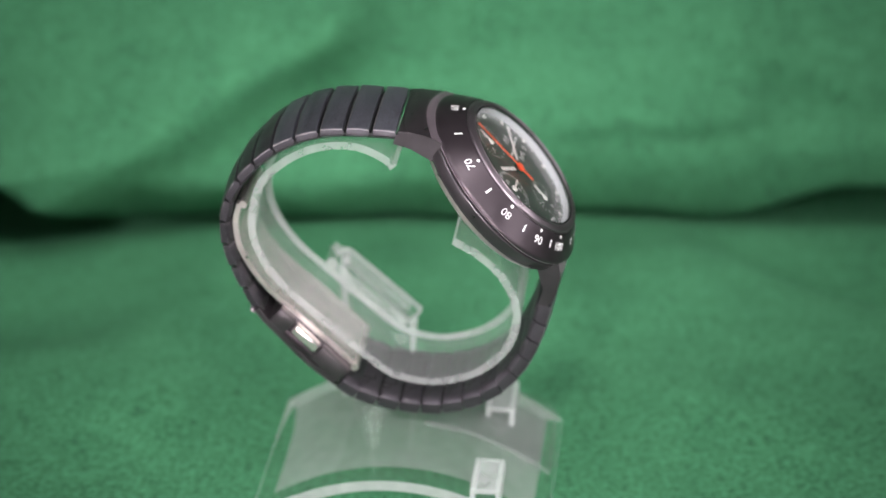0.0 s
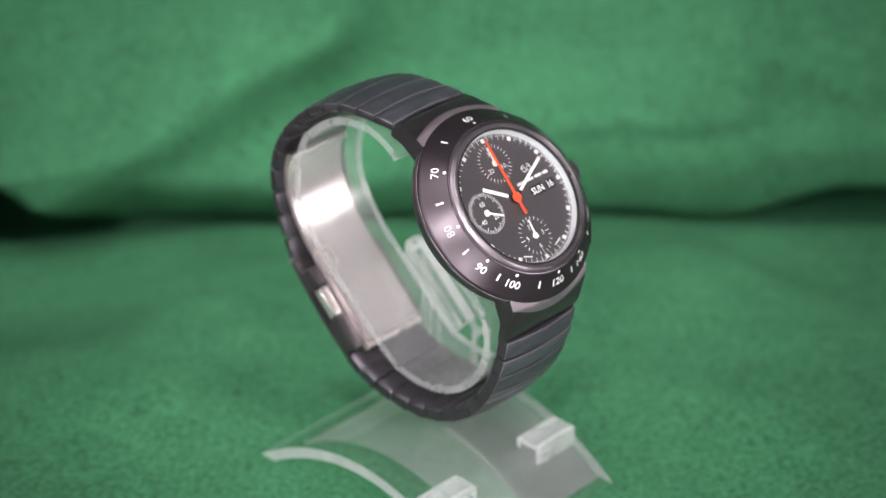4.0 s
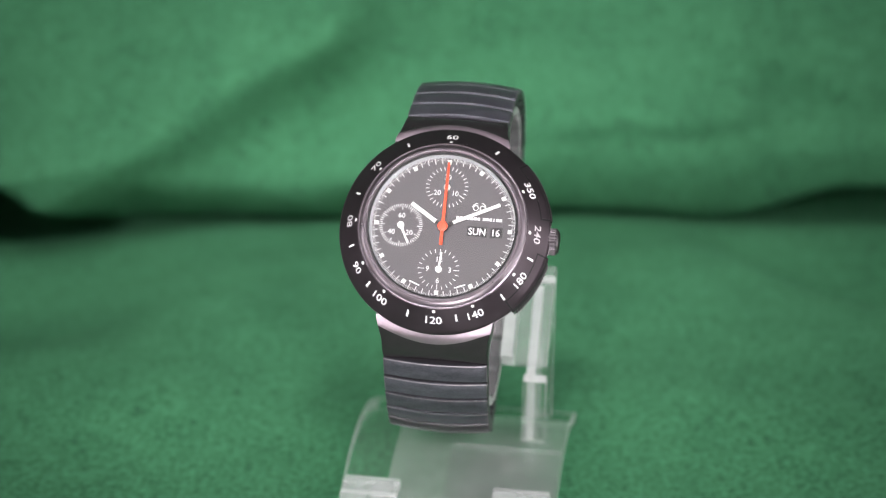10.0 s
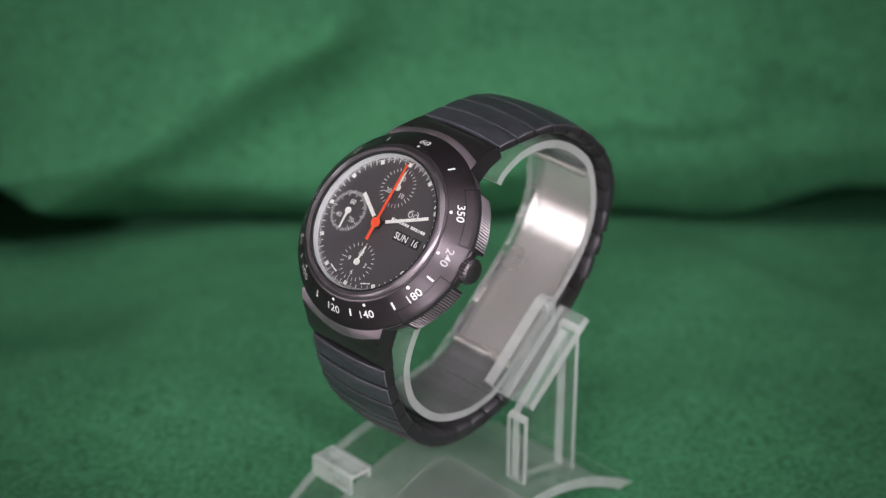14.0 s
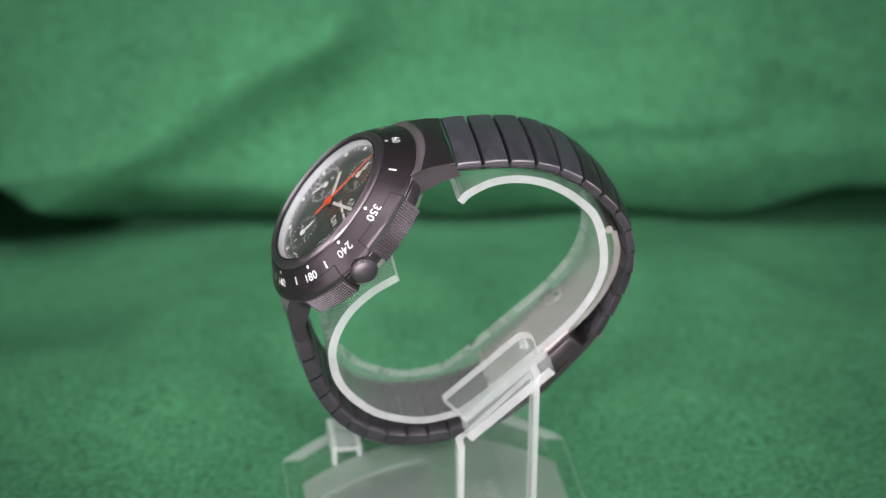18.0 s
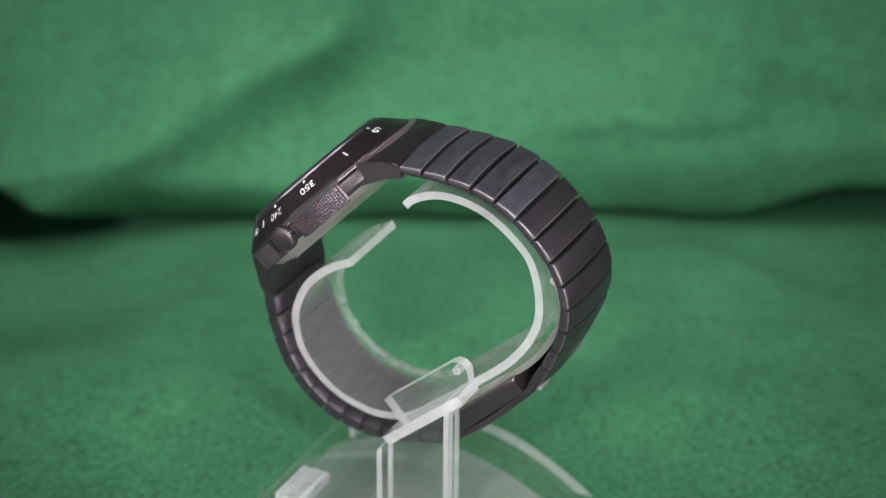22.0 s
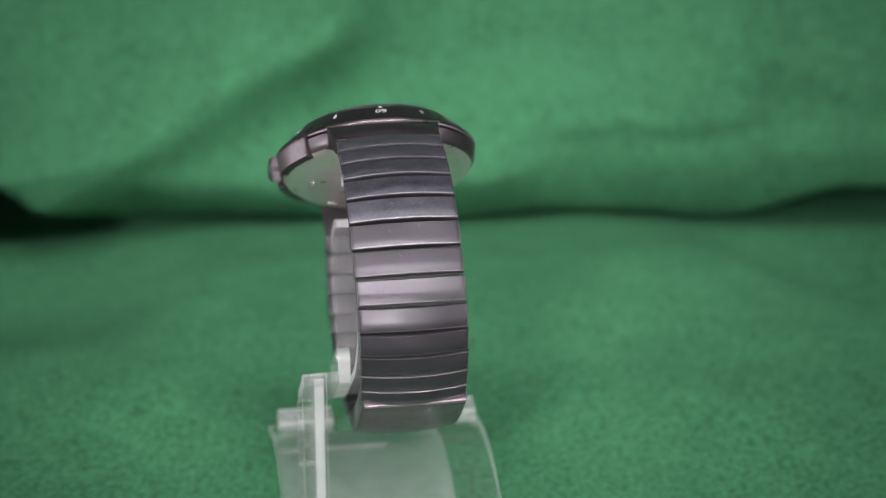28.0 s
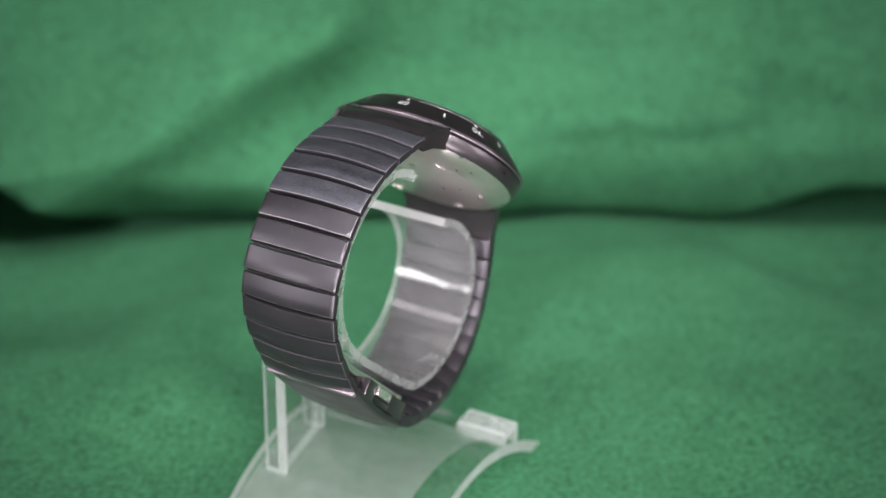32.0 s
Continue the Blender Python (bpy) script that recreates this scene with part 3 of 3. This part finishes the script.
def dial(watch):
    d = part("dial", lathe([(0.0, 0.55), (15.05, 0.55), (15.05, 0.0), (0.0, 0.0)], 96, closed=False), DIAL, watch, "black dial with a gloss coat and white print", m=HEAD)
    track = []
    for k in range(300):
        a = k * 1.2
        if k % 25 == 0:
            continue
        w, h = (0.17, 1.3) if k % 5 == 0 else (0.075, 0.68)
        b = bar(w, h, 0, 14.75 - h / 2)
        b.transform(clock(a, 0, 0.58))
        track.append(b)
    part("minute_track", join(*track), PRINT, d, smooth=0, m=HEAD)
    for k in range(12):
        part("hour_block", box(-0.42, 0.42, 13.35, 14.25, 0.56, 0.68), LUME, d, smooth=0, m=HEAD @ clock(k * 30))
    for cx, cy, outer, step, long_every, words in ((-8.7, -0.2, 4.55, 6, 5, (("60", 0, 2.1), ("20", 1.85, -1.45), ("40", -1.85, -1.45))),
                                                   (0, 8.5, 4.4, 12, 10, (("30", 0, 2.15), ("10", 1.9, -1.25), ("20", -1.9, -1.25))),
                                                   (0, -8.9, 4.3, 15, 6, (("12", 0, 2.1), ("3", 2.3, 0), ("6", 0, -2.35), ("9", -2.3, 0)))):
        ring = []
        for k in range(360 // step):
            h = 1.25 if k % long_every == 0 else 0.75
            b = bar(0.15, h, 0, outer - h / 2)
            b.transform(Matrix.Translation((cx, cy, 0.585)) @ clock(k * step))
            ring.append(b)
        part("counter_track", join(*ring), PRINT, d, smooth=0, m=HEAD)
        for word, wx, wy in words:
            part("counter_numeral", text_bm(word, 1.5, 0.012), PRINT, d, smooth=0, m=HEAD @ Matrix.Translation((cx + wx, cy + wy, 0.59)))
    # day and date windows
    for x0, x1, word, tx in ((5.0, 9.1, "SUN", 7.05), (9.8, 12.3, "16", 11.0)):
        part("date_window", box(x0, x1, -1.5, 0.65, 0.5, 0.585), GAP, d, smooth=0, m=HEAD)
        t = text_bm(word, 2.05, 0.015)
        t.transform(Matrix.Diagonal((0.92, 1.0, 1, 1)))
        part("date_print", t, WHITE, d, smooth=0, m=HEAD @ Matrix.Translation((tx, -0.42, 0.6)))
    for k, w in enumerate((0.62, 0.62, 0.62, 0.55, 0.62, 0.62, 0.55)):       # unread line of small print
        part("print_bar", bar(w, 0.62), WHITE, d, smooth=0, m=HEAD @ Matrix.Translation((2.85 + k * 0.72, 2.25, 0.59)))
    for k, w in enumerate((0.6, 0.55, 0.55, 0.25, 0.6, 0.6)):
        part("print_bar", bar(w, 0.62), WHITE, d, smooth=0, m=HEAD @ Matrix.Translation((8.3 + k * 0.68, 2.25, 0.59)))
    for x, y, r, a0, a1 in ((6.35, 4.55, 0.62, 0, 360), (7.75, 4.55, 0.62, 0, 360), (6.6, 4.6, 1.0, 270, 372), (7.5, 4.75, 0.95, 0, 110)):   # round emblem strokes
        part("emblem_piece", lathe([(r - 0.2, 0.585), (r, 0.585), (r, 0.6), (r - 0.2, 0.6)], 20, a0, a1), PRINT, d, smooth=0, m=HEAD @ Matrix.Translation((x, y, 0)))
    for a in (201, 159):
        part("print_bar", bar(2.4, 0.3), WHITE, d, smooth=0, m=HEAD @ clock(a, 13.0, 0.59))


def pointer_bm(r0, r1, w0, w1, n, thick=0.14):
    bm = bmesh.new()
    pts = ((-w0 / 2, r0), (w0 / 2, r0), (w1 / 2, r1), (-w1 / 2, r1))
    lo = [bm.verts.new((x, y, n)) for x, y in pts]
    hi = [bm.verts.new((x * 0.9, y, n + thick)) for x, y in pts]
    bm.faces.new(lo[::-1])
    bm.faces.new(hi)
    for i in range(4):
        j = (i + 1) % 4
        bm.faces.new((lo[i], lo[j], hi[j], hi[i]))
    return bm


def hub(r, n0, n1):
    return lathe([(0.0, n1), (r * 0.8, n1), (r, n1 - 0.08), (r, n0), (0.0, n0)], 20, closed=False)


def pointers_of(watch):
    """The pointers, each turned to its reading. Returns the two that run."""
    h = part("hour_pointer", join(pointer_bm(1.8, 8.2, 0.85, 0.85, 0.95)), LUME, watch, "white hour pointer", smooth=0, m=HEAD @ clock(303.3))
    part("pointer_root", join(pointer_bm(-0.5, 1.9, 0.75, 0.8, 0.95), hub(1.15, 0.6, 1.1)), GAP, h, smooth=0, m=HEAD @ clock(303.3))
    minute = part("minute_pointer", pointer_bm(2.2, 12.6, 0.72, 0.72, 1.2), LUME, watch, "white minute pointer", smooth=0)
    part("pointer_root", join(pointer_bm(-0.5, 2.3, 0.6, 0.7, 1.2), hub(0.9, 1.1, 1.35)), GAP, minute, smooth=0)
    part("chronograph_pointer", join(pointer_bm(-4.0, 13.6, 0.72, 0.5, 1.5), hub(1.05, 1.4, 1.85)), REDP, watch, "red sweep pointer resting at twelve", smooth=0.5, m=HEAD)
    seconds = part("seconds_pointer", join(pointer_bm(0, 4.0, 0.55, 0.38, 0.75), hub(0.72, 0.6, 0.95)), LUME, watch, "small white running seconds pointer", smooth=0.5)
    part("counter_pointer", join(pointer_bm(0, 3.6, 0.5, 0.35, 0.75), hub(0.7, 0.6, 0.95)), LUME, watch, smooth=0.5, m=HEAD @ Matrix.Translation((0, 8.5, 0)))
    part("counter_pointer", join(pointer_bm(0, 3.6, 0.5, 0.35, 0.75), hub(0.7, 0.6, 0.95)), LUME, watch, smooth=0.5, m=HEAD @ Matrix.Translation((0, -8.9, 0)) @ clock(4))
    return minute, seconds


def hoods(watch):
    """The two lugs: broad hoods that run from under the bezel down to the first link."""
    upper = [(16.0, -2.6), (18.5, -2.6), (21.7, -3.1), (23.8, -4.7), (24.7, -5.6), (25.5, -6.8), (25.7, -7.8), (24.6, -9.8), (21.5, -7.9), (17, -7.2), (16.0, -6.5)]
    lower = [(16.0, -2.6), (18.5, -2.6), (21.6, -3.5), (23.8, -6.3), (24.9, -8.1), (25.4, -9.3), (25.4, -10.3), (23.9, -12.0), (21.3, -8.6), (17, -7.2), (16.0, -6.5)]
    for sign, prof in ((1, upper), (-1, lower)):
        top, under = prof[1:7], prof[7:] + prof[:1]
        tu, tn = [p[0] for p in top], [p[1] for p in top]
        bm = bmesh.new()
        cols = []
        for k in range(25):
            f = -1 + 2 * k / 24
            rim = max(20.5, math.sqrt(STEP_R ** 2 - (f * BAND_HALF) ** 2))      # the satin step follows the bezel's circle
            us = [18.5 + (rim - 18.5) * i / 4 for i in range(5)] + [rim + 0.12] + [rim + 0.12 + (tu[-1] - rim - 0.12) * i / 6 for i in range(1, 7)]
            ring = []
            for u, n in [(u, float(np.interp(u, tu, tn)) - (0.14 if i >= 5 else 0)) for i, u in enumerate(us)] + under:
                half = BAND_HALF + 1.1 * soft_step((23.6 - u) / 5)
                drop = 1.4 * f * f * soft_step((u - 18) / 5)
                ring.append(bm.verts.new((f * half - 0.25, sign * u, n - drop)))
            cols.append(ring)
        for a, b in zip(cols, cols[1:]):
            for j in range(len(a)):
                bm.faces.new((a[j], b[j], b[(j + 1) % len(a)], a[(j + 1) % len(a)])).material_index = 1 if j < 4 else 0
        bm.faces.new(cols[0])
        bm.faces.new(cols[-1][::-1])
        part("lug_hood", bm, [BLACK, HOOD], watch, "black lug hood with a grey satin step", smooth=0.7, m=HEAD)


def link_bm(pitch, g, thick, body=0):
    """One link: a crowned plate with rounded edges; x across, y along, z outwards."""
    bm = bmesh.new()
    half = BAND_HALF
    section = [(g, -0.75), (g, -0.25), (g + 0.14, 0.0), (pitch * 0.5, 0.17), (pitch - g - 0.26, 0.14), (pitch - g - 0.06, 0.02), (pitch - g, -0.3), (pitch - g - 0.1, -0.95), (pitch - g + 0.15, -1.2), (pitch - g + 0.1, 0.25 - thick), (pitch - g - 0.2, -thick), (g + 0.5, -thick), (g + 0.3, 0.25 - thick), (g + 0.3, -1.2)]
    fs = [-1, -0.985, -0.92, -0.7, -0.45, -0.2, 0, 0.2, 0.45, 0.7, 0.92, 0.985, 1]
    cols = []
    for f in fs:
        crown = 0.95 * (1 - f * f) - (0.16 if abs(f) == 1 else 0)
        cols.append([bm.verts.new((f * half, y, z + (crown if z > -1 else 0.7 * max(0, abs(f) - 0.92) / 0.08 if z < -1.5 else 0))) for y, z in section])
    k = len(section)
    for a, b in zip(cols, cols[1:]):
        for j in range(k):
            side = a is cols[0] or b is cols[-1]
            # Material 1 paints the glint and wear along the edges.
            bm.faces.new((a[j], b[j], b[(j + 1) % k], a[(j + 1) % k])).material_index = 1 if j == 4 or (side and j in (2, 3)) else body if side or j > 5 else 0
    for end in (cols[0], cols[-1][::-1]):
        bm.faces.new(end).material_index = body
    return bm


# Block under the plates, coloured black for the shade in the gaps.
def shaded_link_core_bm(pitch):
    return box(-BAND_HALF + 0.5, BAND_HALF - 0.5, pitch - 1.6, pitch + 1.2, -2.0, -0.95, 0.2, 1)


def band(watch):
    def place(points, count, start=0.0, rivets=False):
        path, length = smooth_path(points, 0.1)
        pitch = (length - start) / count
        made = {}
        for i in range(count):
            a = path[min(len(path) - 1, round((start + i * pitch) / length * (len(path) - 1)))]
            b = path[min(len(path) - 1, round((start + (i + 1) * pitch) / length * (len(path) - 1)))]
            t = (b - a).normalized()
            n = Vector((-t[1], t[0]))
            lean = BAND_X - (1.85 * soft_step((a[0] + 28) / 46) if rivets else 0.034 * max(0, 88 - a[1]))
            m = Matrix(((1, 0, 0, lean), (0, t[0], n[0], a[0]), (0, t[1], n[1], a[1]), (0, 0, 0, 1)))
            m = Matrix.Translation(m.translation * MM) @ m.to_3x3().to_4x4()
            rubbed = i >= count - 4 if rivets else i < 5
            if rubbed not in made:
                p = part("link", link_bm(pitch, 0.25 if rivets else 0.35, 3.1 if rivets else 2.1, 2 if rubbed else 0), [SLATE, WORN_GLINT, LINK] if rubbed else [LINK, WORN_GLINT], watch, smooth=0.75)
                c = part("link_core", shaded_link_core_bm(pitch), GAP, p)
                made[rubbed] = (p.data, c.data)
            else:
                p, c = new("link", made[rubbed][0]), new("link_core", made[rubbed][1])
                p.parent, c.parent = watch, p
            tagged(p, "slate-grey link with rubbed patches" if rubbed else "black coated link with edges coloured bright for glint and wear")
            p.matrix_basis = m
            if rivets:
                part("rivet", lathe([(0.0, 0.2), (0.16, 0.16), (0.26, 0.0), (0.0, 0.0)], 10, closed=False), RING, p, "tiny bright steel rivet", m=Matrix.Translation((-0.6, pitch / 2, -3.08)) @ Matrix.Rotation(math.pi, 4, "X"))
                for x, y0, y1 in ((-7.6, 0.5, 2.2), (-5.6, 0.5, 3.4), (2.2, 1.4, 4.2), (4.6, 1.0, 4.2)):
                    part("interlock_seam", join(box(x - 0.16, x + 0.16, y0, y1, -3.14, -3.05), box(x, x + 2.0, y1 - 0.3, y1, -3.14, -3.05)), GAP, p, smooth=0)
            if not rivets and i in (3, 4, 5, 6):                                # short bright scratches
                for k in range(4):
                    x, y, w, a = rng.uniform(-4, 4), rng.uniform(1.2, pitch - 1.4), rng.uniform(0.25, 1.0), rng.uniform(-1, 1.2)
                    part("scratch", box(-w / 2, w / 2, -0.035, 0.035, 0, 0.03), WORN_GLINT, p, smooth=0, m=Matrix.Translation((x, y, 0.10 + 0.95 * (1 - (x / BAND_HALF) ** 2))) @ Matrix.Rotation(a, 4, "Z"))

    rng = random.Random(5)
    lug_x = 7.7
    place(OUTER_UP, 13, 0.3)
    place(OUTER_LOW, 13, 0.0, True)
    part("end_piece", box(lug_x - BAND_HALF + 0.2, lug_x + BAND_HALF - 0.2, 0.2, 3.7, 89.9, 92.8, 0.3), BLACK, watch)
    # folding clasp, a little to one side as the band leans
    clasp_x = 6.1
    path, _ = smooth_path(OUTER_CLASP, 0.8)
    bm = bmesh.new()
    cols = []
    for f in (-1, -0.97, -0.85, -0.5, 0, 0.5, 0.85, 0.97, 1):
        rows = []
        for i, p in enumerate(path):
            t = (path[min(i + 1, len(path) - 1)] - path[max(i - 1, 0)]).normalized()
            n = Vector((t[1], -t[0])) * -1
            n = Vector((-t[1], t[0])) * -1 if n.dot(Vector((0.7, -0.7))) < 0 else n
            rows.append((p, n))
        cols.append([bm.verts.new((clasp_x + f * BAND_HALF, *(p + n * (0.1 + 0.95 * (1 - f * f) - (0.3 if abs(f) == 1 else 0))))) for p, n in rows]
                    + [bm.verts.new((clasp_x + f * BAND_HALF, *(p - n * 1.3))) for p, n in reversed(rows)])
    k = len(cols[0])
    for a, b in zip(cols, cols[1:]):
        for j in range(k):
            bm.faces.new((a[j], b[j], b[(j + 1) % k], a[(j + 1) % k]))
    bm.faces.new(cols[0])
    bm.faces.new(cols[-1][::-1])
    clasp = part("clasp_cover", bm, BLACK, watch, "smooth black clasp cover", smooth=0.7)
    part("clasp_lip", prism([(35.5, 48.3), (36.5, 47.75), (36.0, 46.9), (34.9, 46.9)], clasp_x - BAND_HALF + 0.3, clasp_x + BAND_HALF - 0.3, 0.3), HOOD, clasp, "bright rubbed front edge")
    d = Vector((-0.712, -0.702))
    inward = Vector((-0.702, 0.712))
    start = Vector((33.3, 44.6))
    wall = lambda s0, s1, n0, n1: [tuple(start + d * a + inward * b) for a, b in ((s0, n0), (s1, n0), (s1, n1), (s0, n1))]
    edge = clasp_x - BAND_HALF
    part("clasp_body", prism(wall(0.2, 21.2, 1.2, 5.2), edge + 2.2, clasp_x + BAND_HALF - 0.2, 0.2), BLACK, clasp)
    part("clasp_wall", prism(wall(0.1, 4.6, 1.2, 5.3), edge + 0.1, edge + 2.3, 0.2), BLACK, clasp)
    part("clasp_wall", prism(wall(13.0, 21.2, 1.2, 5.3), edge + 0.1, edge + 2.3, 0.2), BLACK, clasp)
    part("clasp_rail", prism(wall(4.4, 13.2, 1.2, 2.6), edge + 0.1, edge + 2.3, 0.2), BEZEL, clasp)
    part("clasp_button", prism(wall(5.3, 12.4, 3.0, 5.1), edge - 0.2, edge + 2.4, 0.4), BLADE, clasp, "bare steel push button in the clasp's side")
    blade, _ = smooth_path([(37.8, 72.2), (38.7, 67.0), (37.4, 60.6), (32.5, 52.6), (23.2, 43.8), (13.6, 34.6)], 0.8)
    part("clasp_blade", strip(blade, 1.3, -1.7, 14.8, 1), [BLADE, STEEL], clasp, "bright steel folding blade")
    for y, z in ((37.4, 72.6), (13.6, 33.4)):
        pin = bmesh.new()
        bmesh.ops.create_cone(pin, cap_ends=True, segments=14, radius1=0.9, radius2=0.9, depth=17.0)
        part("hinge_pin", pin, STEEL, clasp, m=Matrix.Translation((clasp_x, y, z)) @ Matrix.Rotation(radians(90), 4, "Y"))


def wrist_watch():
    watch = tagged(new("wrist_watch"), "black steel chronograph wrist watch closed round an acrylic cuff", "watch")
    head(watch)
    hoods(watch)
    band(watch)
    running = pointers_of(watch)
    return watch, running


DIFFUSER = glow("diffuser_glow", (1.0, 0.97, 0.985), 0.28)

BRIGHT_DIFFUSER = glow("bright_diffuser_glow", (1.0, 0.9, 0.97), 2.9)

room()
unseen_lamp((-0.69, -0.13, 0.70), (0, -0.02, 0.08), 0.15, 0.095, 0.0085, "narrow gridded strip lamp in a dark housing beside the set", 40.0)
unseen_lamp((0.69, -0.17, 0.70), (0, -0.02, 0.08), 0.16, 0.12, 0.0105, "narrow gridded strip lamp in a dark housing beside the set", 40.0)
unseen_lamp((-0.455, -0.42, 0.70), (0, -0.02, 0.08), 0.12, 0.14, 0.009, "small gridded lamp in a dark housing above the set", 40.0)
unseen_lamp((0.415, -0.435, 0.70), (0, -0.02, 0.08), 0.11, 0.14, 0.009, "small gridded lamp in a dark housing above the set", 40.0)
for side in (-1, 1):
    unseen_lamp((side * 0.72, -0.16, 0.31), (0, 0, 0.08), 0.36, 0.46, 0.085, "broad gridded soft lamp in a dark housing beside the set", 25.0)
    # Two pairs of key lamps, unseen, added to light the cloth and watch.
    unseen_lamp((side * 0.30, -0.22, 1.12), (0.0, 0.12, 0.03), 0.26, 0.20, 0.056, "large gridded key lamp in a dark housing, added unseen high over the set", 14.5)
    unseen_lamp((side * 0.50, -0.80, 0.55), (0.012, 0.09, 0.075), 0.26, 0.20, 0.034, "large gridded key lamp in a dark housing, added unseen facing the set", 20.0)
for side in (-1, 1):
    # Unseen spots, added to whiten the acrylic edges and the floor near them.
    unseen_lamp((side * 0.22, -0.90, 0.72), (0.004, -0.012, 0.045), 0.14, 0.10, 0.042, "small spot lamp in a dark housing, added unseen to brighten the stand", 13.0)
    # Unseen pair added so the outer cloth is bright where the dial mirrors it.
    unseen_lamp((side * 0.52, 0.0, 1.20), (side * 0.52, 0.35, 0.13), 0.20, 0.20, 0.115, "gridded lamp in a dark housing, added unseen to brighten the green cloth", 32.0)
# Low unseen lamps, added to brighten the inside of the cuff.
for side in (-1, 1):
    unseen_lamp((side * 0.44, -0.31, 0.105), (0, 0, 0.07), 0.26, 0.16, 0.023, "low gridded lamp in a dark housing on the cloth, added unseen to brighten the cuff", 17.0, hung=False)
# Bar added for the low bright surface in front that the metal mirrors.
unseen_lamp((0.0, -0.36, 0.062), (0, 0, 0.085), 0.28, 0.09, 0.06, "low light bar in a dark housing on the cloth, added in place of an unseen pale surface", 30.0, hung=False)
overhead_diffuser()
green_cloth()
stand = watch_stand()
watch, (minute_pointer, seconds_pointer) = wrist_watch()


def motions():
    turns = [(t, pose(*AXIS, 0, 0, 0, TURN_RATE * (t - SQUARE_ON)) @ pose(-AXIS[0], -AXIS[1], 0)) for t in range(33)]
    walk(stand, turns)
    walk(watch, turns)
    seat = Matrix.Translation(HEAD.translation * MM) @ HEAD.to_3x3().to_4x4()
    walk(minute_pointer, [(t, seat @ Matrix.Rotation(radians(-(64.5 + 0.1 * (t - 9))), 4, "Z")) for t in (0, 16, 32)])
    sub = seat @ Matrix.Translation((-8.7 * MM, -0.2 * MM, 0))
    walk(seconds_pointer, [(t, sub @ Matrix.Rotation(radians(-(148 + 6 * (t - 9))), 4, "Z")) for t in range(0, 33, 4)])


motions()
